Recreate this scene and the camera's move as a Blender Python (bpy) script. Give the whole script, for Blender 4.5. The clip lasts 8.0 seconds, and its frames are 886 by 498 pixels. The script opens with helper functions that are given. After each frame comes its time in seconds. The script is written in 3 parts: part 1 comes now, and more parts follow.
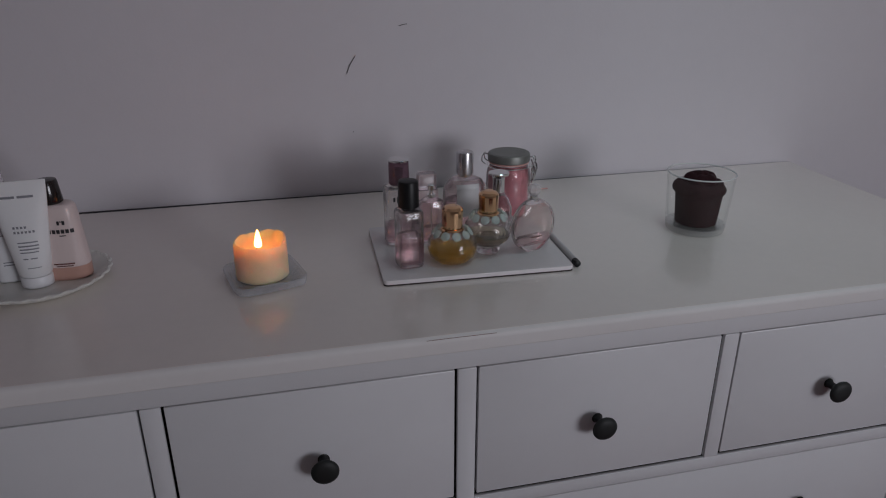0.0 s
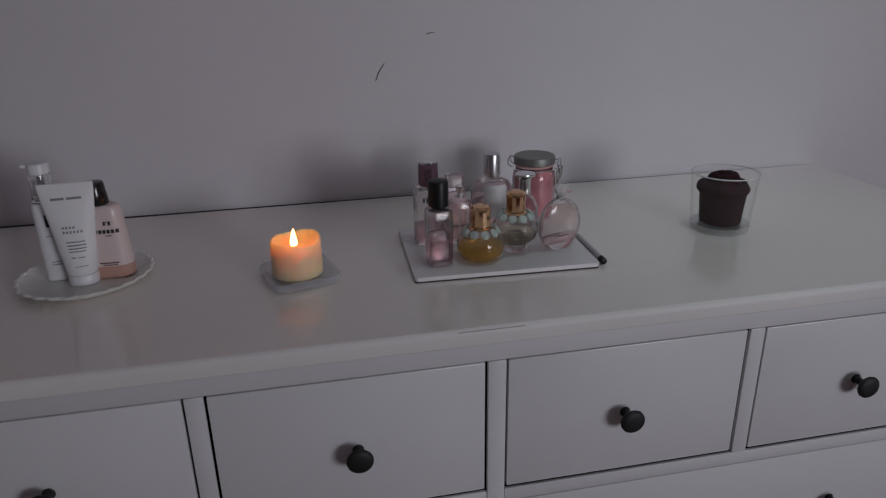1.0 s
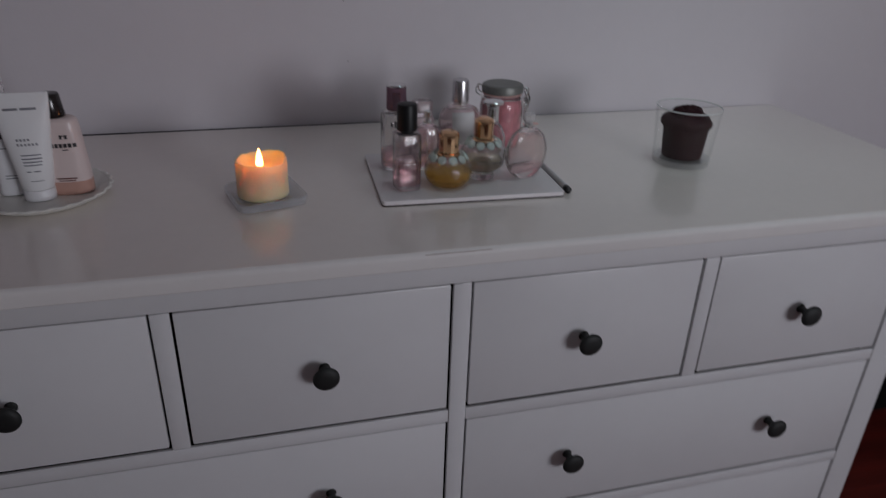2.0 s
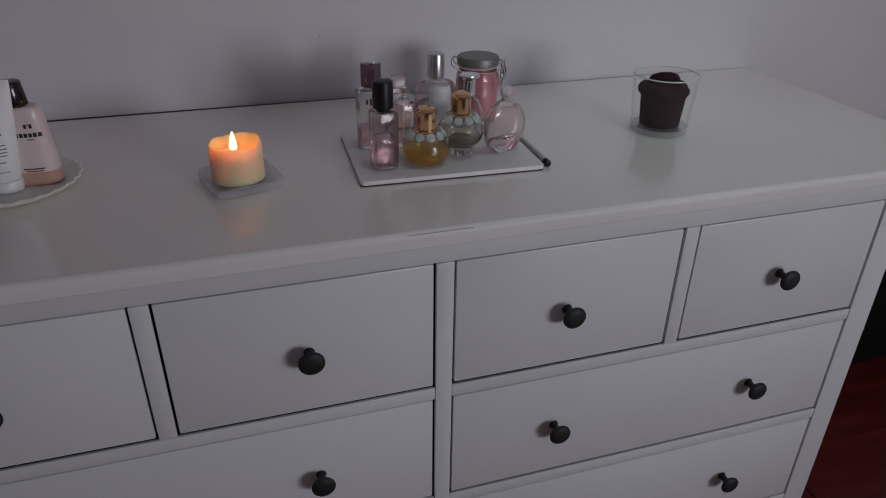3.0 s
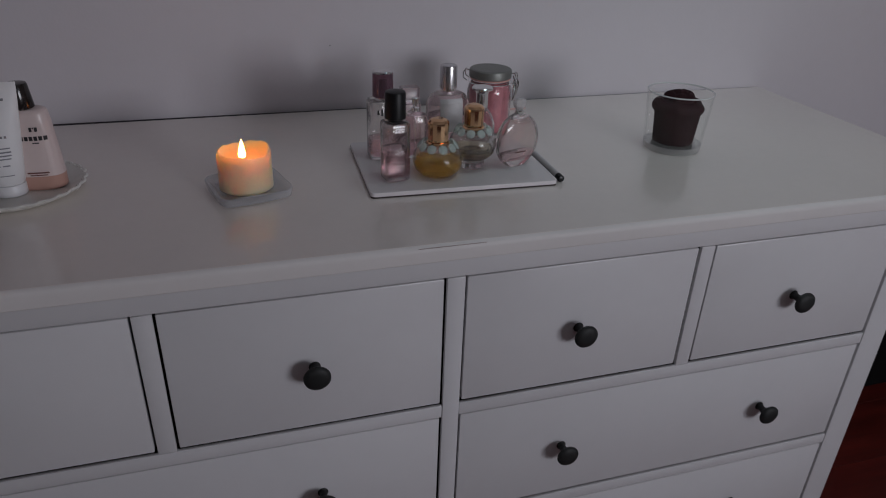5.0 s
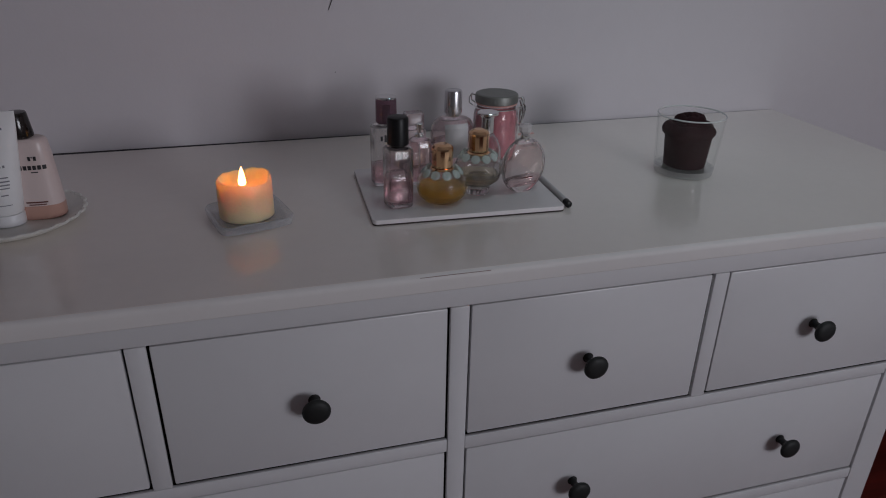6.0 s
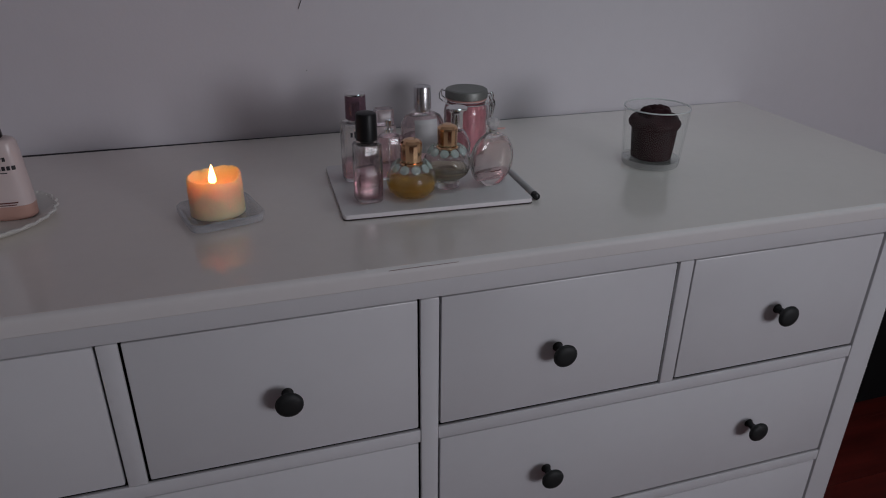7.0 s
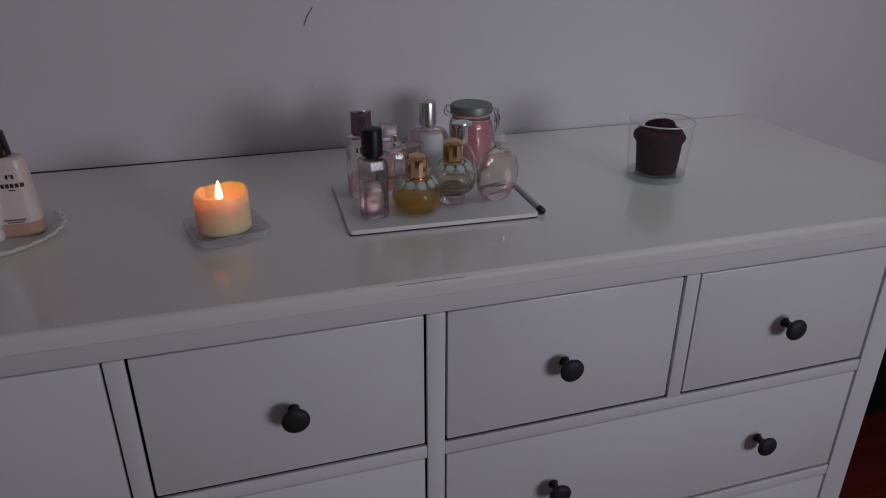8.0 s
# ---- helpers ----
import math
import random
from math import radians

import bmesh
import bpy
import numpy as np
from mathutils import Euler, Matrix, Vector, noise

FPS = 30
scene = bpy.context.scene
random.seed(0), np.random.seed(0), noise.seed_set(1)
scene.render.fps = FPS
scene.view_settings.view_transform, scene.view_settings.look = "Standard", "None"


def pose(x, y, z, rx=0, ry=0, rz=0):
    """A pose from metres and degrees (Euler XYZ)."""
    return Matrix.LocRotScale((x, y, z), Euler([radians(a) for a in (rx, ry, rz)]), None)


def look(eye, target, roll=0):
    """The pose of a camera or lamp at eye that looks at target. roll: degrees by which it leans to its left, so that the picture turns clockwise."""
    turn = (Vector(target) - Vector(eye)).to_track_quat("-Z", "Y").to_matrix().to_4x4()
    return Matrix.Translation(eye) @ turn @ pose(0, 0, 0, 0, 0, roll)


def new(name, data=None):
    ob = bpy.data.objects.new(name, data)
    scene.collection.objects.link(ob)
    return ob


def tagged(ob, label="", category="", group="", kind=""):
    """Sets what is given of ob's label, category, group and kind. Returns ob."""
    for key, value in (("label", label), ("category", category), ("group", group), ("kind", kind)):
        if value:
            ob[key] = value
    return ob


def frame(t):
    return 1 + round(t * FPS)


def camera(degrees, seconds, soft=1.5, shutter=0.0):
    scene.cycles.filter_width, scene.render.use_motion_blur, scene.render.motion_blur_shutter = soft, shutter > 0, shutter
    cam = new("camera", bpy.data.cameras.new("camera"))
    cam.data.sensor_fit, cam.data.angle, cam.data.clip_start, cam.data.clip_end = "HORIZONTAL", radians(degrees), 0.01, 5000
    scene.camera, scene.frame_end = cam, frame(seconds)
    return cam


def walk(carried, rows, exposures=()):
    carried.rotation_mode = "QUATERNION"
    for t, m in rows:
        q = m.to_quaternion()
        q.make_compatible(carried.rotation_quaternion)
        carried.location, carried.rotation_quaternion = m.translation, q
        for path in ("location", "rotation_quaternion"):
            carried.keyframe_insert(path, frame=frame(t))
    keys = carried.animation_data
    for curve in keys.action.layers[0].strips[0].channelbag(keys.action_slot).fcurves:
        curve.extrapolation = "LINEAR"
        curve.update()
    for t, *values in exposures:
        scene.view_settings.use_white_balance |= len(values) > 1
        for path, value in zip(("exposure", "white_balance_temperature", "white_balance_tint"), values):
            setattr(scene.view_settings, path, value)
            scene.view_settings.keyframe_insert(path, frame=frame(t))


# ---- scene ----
cam = camera(64.6, 8.0, soft=1.0, shutter=0.5)
PATH = [
    (0, (-0.205, -1.218, 1.369), (0.22, 0.578, 0.598), -0.0),
    (0.5, (-0.22, -1.236, 1.376), (0.209, 0.57, 0.631), -0.8),
    (1, (-0.225, -1.25, 1.357), (0.146, 0.575, 0.626), -1.0),
    (1.5, (-0.245, -1.247, 1.332), (0.156, 0.544, 0.536), 1.6),
    (2, (-0.243, -1.26, 1.339), (0.234, 0.468, 0.453), 1.9),
    (2.2, (-0.241, -1.258, 1.341), (0.256, 0.438, 0.406), 1.1),
    (3.3, (-0.246, -1.244, 1.351), (0.288, 0.423, 0.384), 1.1),
    (3.5, (-0.249, -1.252, 1.341), (0.295, 0.418, 0.385), 1.4),
    (4, (-0.247, -1.248, 1.335), (0.346, 0.422, 0.407), 2.2),
    (4.5, (-0.249, -1.239, 1.343), (0.312, 0.436, 0.404), 2.6),
    (4.7, (-0.259, -1.234, 1.34), (0.293, 0.443, 0.402), 2.5),
    (5.8, (-0.231, -1.202, 1.342), (0.262, 0.523, 0.458), 1.0),
    (6, (-0.231, -1.205, 1.332), (0.267, 0.526, 0.463), 1.1),
    (6.5, (-0.227, -1.214, 1.332), (0.285, 0.514, 0.464), 1.0),
    (7, (-0.215, -1.227, 1.332), (0.322, 0.491, 0.46), 0.6),
    (7.5, (-0.23, -1.236, 1.337), (0.313, 0.502, 0.508), 1.2),
    (8, (-0.217, -1.226, 1.334), (0.313, 0.512, 0.496), 0.2),
]
walk(cam, [(t, look(eye, target, roll)) for t, eye, target, roll in PATH],
     [(0, 0.05), (1.5, 0.0), (2.2, 0.06), (3.5, 0.12), (4.5, 0.03), (6.5, -0.06), (8, -0.06)])

# ---- world and light ----
world = bpy.data.worlds.new("sky")
scene.world = world
world.use_nodes = True
wn = world.node_tree.nodes
sky = wn.new("ShaderNodeTexSky")
sky.sky_type = "NISHITA"
sky.sun_disc = False
sky.sun_elevation, sky.sun_rotation = radians(28), radians(200)
world.node_tree.links.new(sky.outputs[0], wn["Background"].inputs[0])
wn["Background"].inputs[1].default_value = 0.06


def window_light(name, m, w, h, watts, color, spread=180):
    d = bpy.data.lights.new(name, "AREA")
    d.shape, d.size, d.size_y, d.energy, d.color = "RECTANGLE", w, h, watts, color
    d.spread = radians(spread)
    ob = new(name, d)
    ob.matrix_world = m
    return ob


# unseen lamp added over the tabletop as fill, then daylight of the large window
window_light("tabletop_fill_light", look((0.55, -0.50, 2.47), (0.60, -0.28, 0.945)), 0.5, 0.5, 0.48, (0.72, 0.95, 0.97), 68)
window_light("window_light_large", look((1.50, -3.33, 1.38), (-0.5, -0.3, 0.95)), 1.1, 0.75, 15.3, (0.905, 0.91, 1.0), 140)


# ---- materials ----
def material(name, color, rough=0.5, metal=0.0, spec=0.5):
    m = bpy.data.materials.new(name)
    m.use_nodes = True
    p = m.node_tree.nodes["Principled BSDF"]
    p.inputs["Base Color"].default_value = (*color, 1)
    p.inputs["Roughness"].default_value = rough
    p.inputs["Metallic"].default_value = metal
    p.inputs["Specular IOR Level"].default_value = spec
    return m, m.node_tree, p


def vary(nt, p, color, amount, scale, detail=4.0, rough=None, stretch=(1, 1, 1)):
    """Two scales of noise that tint the base colour, and the roughness if given."""
    tc = nt.nodes.new("ShaderNodeTexCoord")
    mp = nt.nodes.new("ShaderNodeMapping")
    mp.inputs["Scale"].default_value = stretch
    nt.links.new(tc.outputs["Object"], mp.inputs["Vector"])
    big = nt.nodes.new("ShaderNodeTexNoise")
    big.inputs["Scale"].default_value, big.inputs["Detail"].default_value = scale, detail
    fine = nt.nodes.new("ShaderNodeTexNoise")
    fine.inputs["Scale"].default_value, fine.inputs["Detail"].default_value = scale * 14, 3
    nt.links.new(mp.outputs[0], big.inputs["Vector"])
    nt.links.new(mp.outputs[0], fine.inputs["Vector"])
    mix = nt.nodes.new("ShaderNodeMath")
    mix.operation = "MULTIPLY_ADD"
    nt.links.new(fine.outputs[0], mix.inputs[0])
    mix.inputs[1].default_value = 0.35
    nt.links.new(big.outputs[0], mix.inputs[2])
    ramp = nt.nodes.new("ShaderNodeValToRGB")
    ramp.color_ramp.elements[0].position, ramp.color_ramp.elements[1].position = 0.45, 0.9
    ramp.color_ramp.elements[0].color = (*[max(0, c * (1 - amount)) for c in color], 1)
    ramp.color_ramp.elements[1].color = (*[min(1, c * (1 + amount * 0.5)) for c in color], 1)
    nt.links.new(mix.outputs[0], ramp.inputs[0])
    nt.links.new(ramp.outputs[0], p.inputs["Base Color"])
    if rough:
        rr = nt.nodes.new("ShaderNodeMapRange")
        rr.inputs["To Min"].default_value, rr.inputs["To Max"].default_value = rough
        nt.links.new(mix.outputs[0], rr.inputs[0])
        nt.links.new(rr.outputs[0], p.inputs["Roughness"])
    return mp


def bump(nt, p, scale, strength, distance=0.001, detail=4.0, mp=None):
    tc = nt.nodes.new("ShaderNodeTexCoord")
    n = nt.nodes.new("ShaderNodeTexNoise")
    n.inputs["Scale"].default_value, n.inputs["Detail"].default_value = scale, detail
    nt.links.new(mp.outputs[0] if mp else tc.outputs["Object"], n.inputs["Vector"])
    b = nt.nodes.new("ShaderNodeBump")
    b.inputs["Strength"].default_value, b.inputs["Distance"].default_value = strength, distance
    nt.links.new(n.outputs[0], b.inputs["Height"])
    nt.links.new(b.outputs[0], p.inputs["Normal"])


def surface(name, color, rough=0.5, metal=0.0, spec=0.5, amount=0.06, scale=6.0, relief=None, rrange=None, stretch=(1, 1, 1)):
    m, nt, p = material(name, color, rough, metal, spec)
    mp = vary(nt, p, color, amount, scale, rough=rrange, stretch=stretch)
    if relief:
        bump(nt, p, *relief)
    return m


def glass(name, color=(1, 1, 1), rough=0.0, ior=1.46):
    m, nt, p = material(name, color, rough)
    p.inputs["Transmission Weight"].default_value = 1.0
    p.inputs["IOR"].default_value = ior
    return m


def clear(name, tint, body=None, rough=0.02, grazing=5.0):
    """Thin clear glass: light passes straight, gloss by Fresnel; body adds a milky share."""
    m = bpy.data.materials.new(name)
    m.use_nodes = True
    nt = m.node_tree
    nt.nodes.remove(nt.nodes["Principled BSDF"])
    tr = nt.nodes.new("ShaderNodeBsdfTransparent")
    tr.inputs[0].default_value = (*tint, 1)
    base = tr
    if body:
        df = nt.nodes.new("ShaderNodeBsdfDiffuse")
        df.inputs[0].default_value = (*body[1], 1)
        mx = nt.nodes.new("ShaderNodeMixShader")
        nz = nt.nodes.new("ShaderNodeTexNoise")
        nz.inputs["Scale"].default_value = 140
        mr = nt.nodes.new("ShaderNodeMapRange")
        mr.inputs["To Min"].default_value, mr.inputs["To Max"].default_value = body[0] * 0.35, body[0] * 1.65
        nt.links.new(nz.outputs[0], mr.inputs[0])
        nt.links.new(mr.outputs[0], mx.inputs[0])
        nt.links.new(tr.outputs[0], mx.inputs[1])
        nt.links.new(df.outputs[0], mx.inputs[2])
        base = mx
    gl = nt.nodes.new("ShaderNodeBsdfGlossy")
    gl.inputs["Roughness"].default_value = rough
    lw = nt.nodes.new("ShaderNodeLayerWeight")
    lw.inputs[0].default_value = 0.5
    pw = nt.nodes.new("ShaderNodeMath")
    pw.operation = "POWER"
    pw.inputs[1].default_value = grazing
    nt.links.new(lw.outputs["Facing"], pw.inputs[0])
    fr = nt.nodes.new("ShaderNodeMath")
    fr.operation = "MULTIPLY_ADD"
    fr.inputs[1].default_value, fr.inputs[2].default_value = 0.9, 0.025
    nt.links.new(pw.outputs[0], fr.inputs[0])
    mix = nt.nodes.new("ShaderNodeMixShader")
    nt.links.new(fr.outputs[0], mix.inputs[0])
    nt.links.new(base.outputs[0], mix.inputs[1])
    nt.links.new(gl.outputs[0], mix.inputs[2])
    nt.links.new(mix.outputs[0], nt.nodes["Material Output"].inputs[0])
    return m


WALL = surface("wall_paint", (0.70, 0.665, 0.70), 0.75, amount=0.03, scale=2.5, relief=(180, 0.25, 0.0006))
CEIL = surface("ceiling_paint", (0.78, 0.78, 0.78), 0.85, amount=0.02, scale=2)
# one lacquer: fronts darker here, top lighter and warmer, light put into colour
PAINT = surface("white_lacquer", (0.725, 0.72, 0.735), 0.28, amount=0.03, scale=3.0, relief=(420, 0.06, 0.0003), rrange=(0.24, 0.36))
LITTOP = surface("white_lacquer_lit_top", (0.87, 0.80, 0.755), 0.3, amount=0.045, scale=4.0, relief=(260, 0.02, 0.0003), rrange=(0.26, 0.36))
coated = LITTOP.node_tree.nodes["Principled BSDF"]
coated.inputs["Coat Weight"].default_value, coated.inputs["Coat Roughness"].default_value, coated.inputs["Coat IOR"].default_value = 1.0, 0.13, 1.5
# edge: a tone between top and fronts, its lit look in the colour
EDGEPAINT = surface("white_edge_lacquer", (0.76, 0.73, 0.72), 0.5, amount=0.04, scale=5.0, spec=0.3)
# walls out of view: this grey is chosen to set the room's fill light
FARWALL = surface("unseen_wall_fill_grey", (0.66, 0.65, 0.65), 0.8, amount=0.03, scale=2.0)
# near-black: the shade inside the drawer gaps is put into this colour
GAPDARK = surface("gap_dark", (0.035, 0.031, 0.03), 0.8)
BLACKIRON = surface("black_metal", (0.011, 0.012, 0.012), 0.6, amount=0.3, scale=60, relief=(500, 0.1, 0.0003))
FLOORWOOD = surface("red_brown_wood", (0.115, 0.012, 0.008), 0.32, amount=0.45, scale=5, stretch=(0.6, 6, 6), rrange=(0.25, 0.45))
BLACKFAB = surface("plain_black", (0.005, 0.005, 0.0055), 0.75, spec=0.2, amount=0.3, scale=30)
TRAYWHITE = surface("white_glazed_board", (0.80, 0.76, 0.77), 0.25, amount=0.04, scale=12)
# dark tone paints the shadow line under the tray's edge
TRAYSHADOW = surface("tray_shadow_line", (0.05, 0.035, 0.032), 0.7, amount=0.2, scale=60)
GLASS = glass("clear_glass")


def hybrid(name, tint, share=0.85):
    """Bottle glass: part refracts as a thick wall does, part lets the light straight through."""
    m, nt, p = material(name, tint, 0.0)
    p.inputs["Transmission Weight"].default_value, p.inputs["IOR"].default_value = 1.0, 1.45
    tr = nt.nodes.new("ShaderNodeBsdfTransparent")
    tr.inputs[0].default_value = (*tint, 1)
    mix = nt.nodes.new("ShaderNodeMixShader")
    mix.inputs[0].default_value = share
    nt.links.new(tr.outputs[0], mix.inputs[1])
    nt.links.new(p.outputs[0], mix.inputs[2])
    nt.links.new(mix.outputs[0], nt.nodes["Material Output"].inputs[0])
    return m


SHELL = hybrid("bottle_glass", (0.975, 0.965, 0.965))
GLASSP = hybrid("pink_glass", (0.965, 0.89, 0.90))
GLASSDISC = hybrid("rose_glass", (0.985, 0.945, 0.93), 0.9)
CRYSTAL = clear("crystal", (0.93, 0.92, 0.92), (0.40, (0.92, 0.89, 0.89)), 0.02, grazing=1.6)
GLASSPURPLE = clear("purple_plastic", (0.52, 0.38, 0.44), (0.35, (0.24, 0.15, 0.19)), 0.03)

FROST = clear("frosted_glass", (0.96, 0.965, 0.975), (0.30, (0.82, 0.83, 0.87)), 0.10)
THIN = clear("tumbler_glass", (0.993, 0.997, 0.995), rough=0.0, grazing=8.0)
# white body shares paint the bright look light gives base and rim
BASEGLASS = clear("thick_glass", (0.985, 0.995, 0.99), (0.20, (0.96, 0.98, 0.975)), 0.02, grazing=3.2)
RIMGLASS = clear("rim_glint_glass", (0.93, 0.96, 0.95), (0.60, (0.96, 0.98, 0.975)), 0.02, grazing=1.8)
PALEBEAD = clear("aqua_glass_bead", (0.93, 0.975, 0.96), (0.32, (0.76, 0.88, 0.84)), 0.05)
PINKFROST = glass("pale_pink_frosted", (0.97, 0.82, 0.86), 0.25)
LIQAMBER = clear("amber_liquid", (1.0, 0.80, 0.34), (0.20, (1.0, 0.62, 0.13)), 0.02)
LIQPINK = glass("pink_liquid", (0.90, 0.62, 0.66), 0.0, 1.34)
LIQPALE = glass("pale_pink_liquid", (0.97, 0.84, 0.86), 0.0, 1.34)
LIQCLEAR = glass("pale_gold_liquid", (0.985, 0.88, 0.66), 0.0, 1.34)
SILVER = surface("brushed_silver", (0.62, 0.62, 0.64), 0.26, 1.0, amount=0.06, scale=40, stretch=(1, 1, 0.05))
CHROME = surface("chrome", (0.78, 0.78, 0.78), 0.08, 1.0, amount=0.03, scale=30)
GREYLID = surface("dull_grey_metal", (0.23, 0.235, 0.22), 0.45, 0.5, amount=0.12, scale=40)
GOLD = surface("polished_gold", (0.83, 0.53, 0.31), 0.10, 1.0, amount=0.05, scale=40)
BLACKCAP = surface("black_plastic", (0.007, 0.007, 0.008), 0.42, spec=0.3, amount=0.2, scale=40)
BROWNCAP = surface("black_brown_plastic", (0.018, 0.013, 0.012), 0.15, amount=0.2, scale=40)
WHITEPL = surface("white_plastic", (0.80, 0.80, 0.82), 0.35, amount=0.03, scale=20)
CREAMTUBE = surface("white_tube", (0.86, 0.86, 0.87), 0.38, amount=0.03, scale=18)
PALEPINK = surface("pale_pink_plastic", (0.74, 0.62, 0.60), 0.3, amount=0.04, scale=14)
PEACH = surface("peach_lotion", (0.56, 0.33, 0.27), 0.3, amount=0.05, scale=14)
LABEL = surface("white_label", (0.62, 0.61, 0.62), 0.5, amount=0.03, scale=30)
LABELPINK = surface("peach_label", (0.75, 0.42, 0.38), 0.5, amount=0.08, scale=60)
PRINT = surface("dark_print", (0.025, 0.022, 0.025), 0.6, amount=0.2, scale=100)
PRINTGREY = surface("grey_print", (0.25, 0.25, 0.28), 0.6, amount=0.2, scale=100)
PRINTRED = surface("brown_print", (0.16, 0.05, 0.04), 0.6, amount=0.2, scale=100)
LACE = surface("white_porcelain", (0.84, 0.83, 0.78), 0.3, amount=0.06, scale=30)
JARPINK = surface("pink_bath_salt", (0.80, 0.36, 0.40), 0.6, amount=0.2, scale=60, relief=(300, 0.6, 0.002))
ROSEWAX = surface("burgundy_wax", (0.030, 0.007, 0.010), 0.75, spec=0.2, amount=0.35, scale=25, relief=(90, 0.35, 0.002))
PENGREY = surface("grey_pen_metal", (0.56, 0.54, 0.55), 0.4, 0.1, amount=0.1, scale=40)
WORN = surface("bare_brown_board", (0.30, 0.19, 0.17), 0.7, amount=0.3, scale=200)
STRAND = surface("dark_fibre", (0.03, 0.025, 0.03), 0.7, amount=0.2, scale=60)
WICK = surface("charred_wick", (0.02, 0.015, 0.012), 0.9, amount=0.3, scale=100)
WAX, nt, p = material("ivory_wax", (0.88, 0.72, 0.50), 0.45)
vary(nt, p, (0.86, 0.66, 0.43), 0.08, 22)
bump(nt, p, 70, 0.2, 0.001)
p.inputs["Subsurface Weight"].default_value = 1.0
p.inputs["Subsurface Radius"].default_value = (1.0, 0.62, 0.30)
p.inputs["Subsurface Scale"].default_value = 0.03
FLAME = bpy.data.materials.new("flame_glow")
FLAME.use_nodes = True
nt = FLAME.node_tree
nt.nodes.remove(nt.nodes["Principled BSDF"])
em = nt.nodes.new("ShaderNodeEmission")
em.inputs[0].default_value, em.inputs[1].default_value = (1.0, 0.31, 0.08, 1), 21
nt.links.new(em.outputs[0], nt.nodes["Material Output"].inputs[0])


# ---- mesh tools ----
def part(name, bm, mat, parent=None, label="", smooth=False, m=None):
    bmesh.ops.recalc_face_normals(bm, faces=bm.faces) if not bm.faces.layers.int.get("keep") else None
    me = bpy.data.meshes.new(name)
    bm.to_mesh(me)
    bm.free()
    me.materials.append(mat)
    if smooth:
        for f in me.polygons:
            f.use_smooth = True
        me.set_sharp_from_angle(angle=radians(38))
    ob = new(name, me)
    ob.parent = parent
    if m is not None:
        ob.matrix_basis = m
    return tagged(ob, label)


def thing(name, label, category, x=0, y=0, z=0, turn=0, group="", kind=""):
    ob = new(name)
    ob.empty_display_size = 0.03
    ob.matrix_basis = pose(x, y, z, 0, 0, turn)
    return tagged(ob, label, category, group, kind)


def box(x0, x1, y0, y1, z0, z1, bevel=0.0, segs=2, bm=None):
    b = bmesh.new()
    bmesh.ops.create_cube(b, size=1)
    for v in b.verts:
        v.co = ((x0 + x1) / 2 + v.co.x * (x1 - x0), (y0 + y1) / 2 + v.co.y * (y1 - y0), (z0 + z1) / 2 + v.co.z * (z1 - z0))
    if bevel:
        bmesh.ops.bevel(b, geom=b.edges[:], offset=bevel, segments=segs, profile=0.5, affect="EDGES")
    if bm is None:
        return b
    me = bpy.data.meshes.new("tmp")
    b.to_mesh(me)
    b.free()
    bm.from_mesh(me)
    bpy.data.meshes.remove(me)
    return bm


def outline(sx, sy, e, segs):
    pts = []
    for i in range(segs):
        a = 2 * math.pi * (i + 0.5) / segs
        c, s = math.cos(a), math.sin(a)
        pts.append((sx * math.copysign(abs(c) ** (2 / e), c), sy * math.copysign(abs(s) ** (2 / e), s)))
    return pts


def loft(rows, segs=32, bm=None, flip=False, wobble=0.0):
    """Rows of (z, half width, half depth, squareness: 2 round, 6 square), closed at both ends."""
    bm = bm or bmesh.new()
    rings = []
    for z, sx, sy, e in rows:
        ring = []
        for x, y in outline(sx, sy, e, segs):
            d = Vector((0, 0, 0))
            if wobble:
                d = noise.noise_vector((x * 60, y * 60, z * 60)) * wobble
            ring.append(bm.verts.new((x + d.x, y + d.y, z + d.z)))
        rings.append(ring)
    for a, b in zip(rings, rings[1:]):
        for i in range(segs):
            j = (i + 1) % segs
            q = (a[i], a[j], b[j], b[i])
            bm.faces.new(q[::-1] if flip else q)
    bm.faces.new(rings[0] if flip else rings[0][::-1])
    bm.faces.new(rings[-1][::-1] if flip else rings[-1])
    return bm


def lathe(rows, segs=32, **k):
    return loft([(z, r, r, 2) for z, r in rows], segs, **k)


def shell(outer, inner, segs=32):
    """Thick-walled vessel: an outer skin and a cavity."""
    bm = loft(outer, segs)
    loft(inner, segs, bm=bm, flip=True)
    bm.faces.layers.int.new("keep")
    return bm


def tube(path, r, segs=8, closed=False):
    bm = bmesh.new()
    pts = [Vector(q) for q in path]
    n = len(pts)
    rings = []
    for i, q in enumerate(pts):
        a = pts[(i - 1) % n] if closed or i else pts[0]
        b = pts[(i + 1) % n] if closed or i < n - 1 else pts[-1]
        d = (b - a).normalized()
        u = d.orthogonal().normalized() if not rings else (up - d * up.dot(d)).normalized()
        up = u
        w = d.cross(u)
        rings.append([bm.verts.new(q + (u * math.cos(t) + w * math.sin(t)) * r) for t in (2 * math.pi * k / segs for k in range(segs))])
    pairs = list(zip(rings, rings[1:])) + ([(rings[-1], rings[0])] if closed else [])
    for a, b in pairs:
        for i in range(segs):
            j = (i + 1) % segs
            bm.faces.new((a[i], a[j], b[j], b[i]))
    if not closed:
        bm.faces.new(rings[0][::-1])
        bm.faces.new(rings[-1])
    return bm


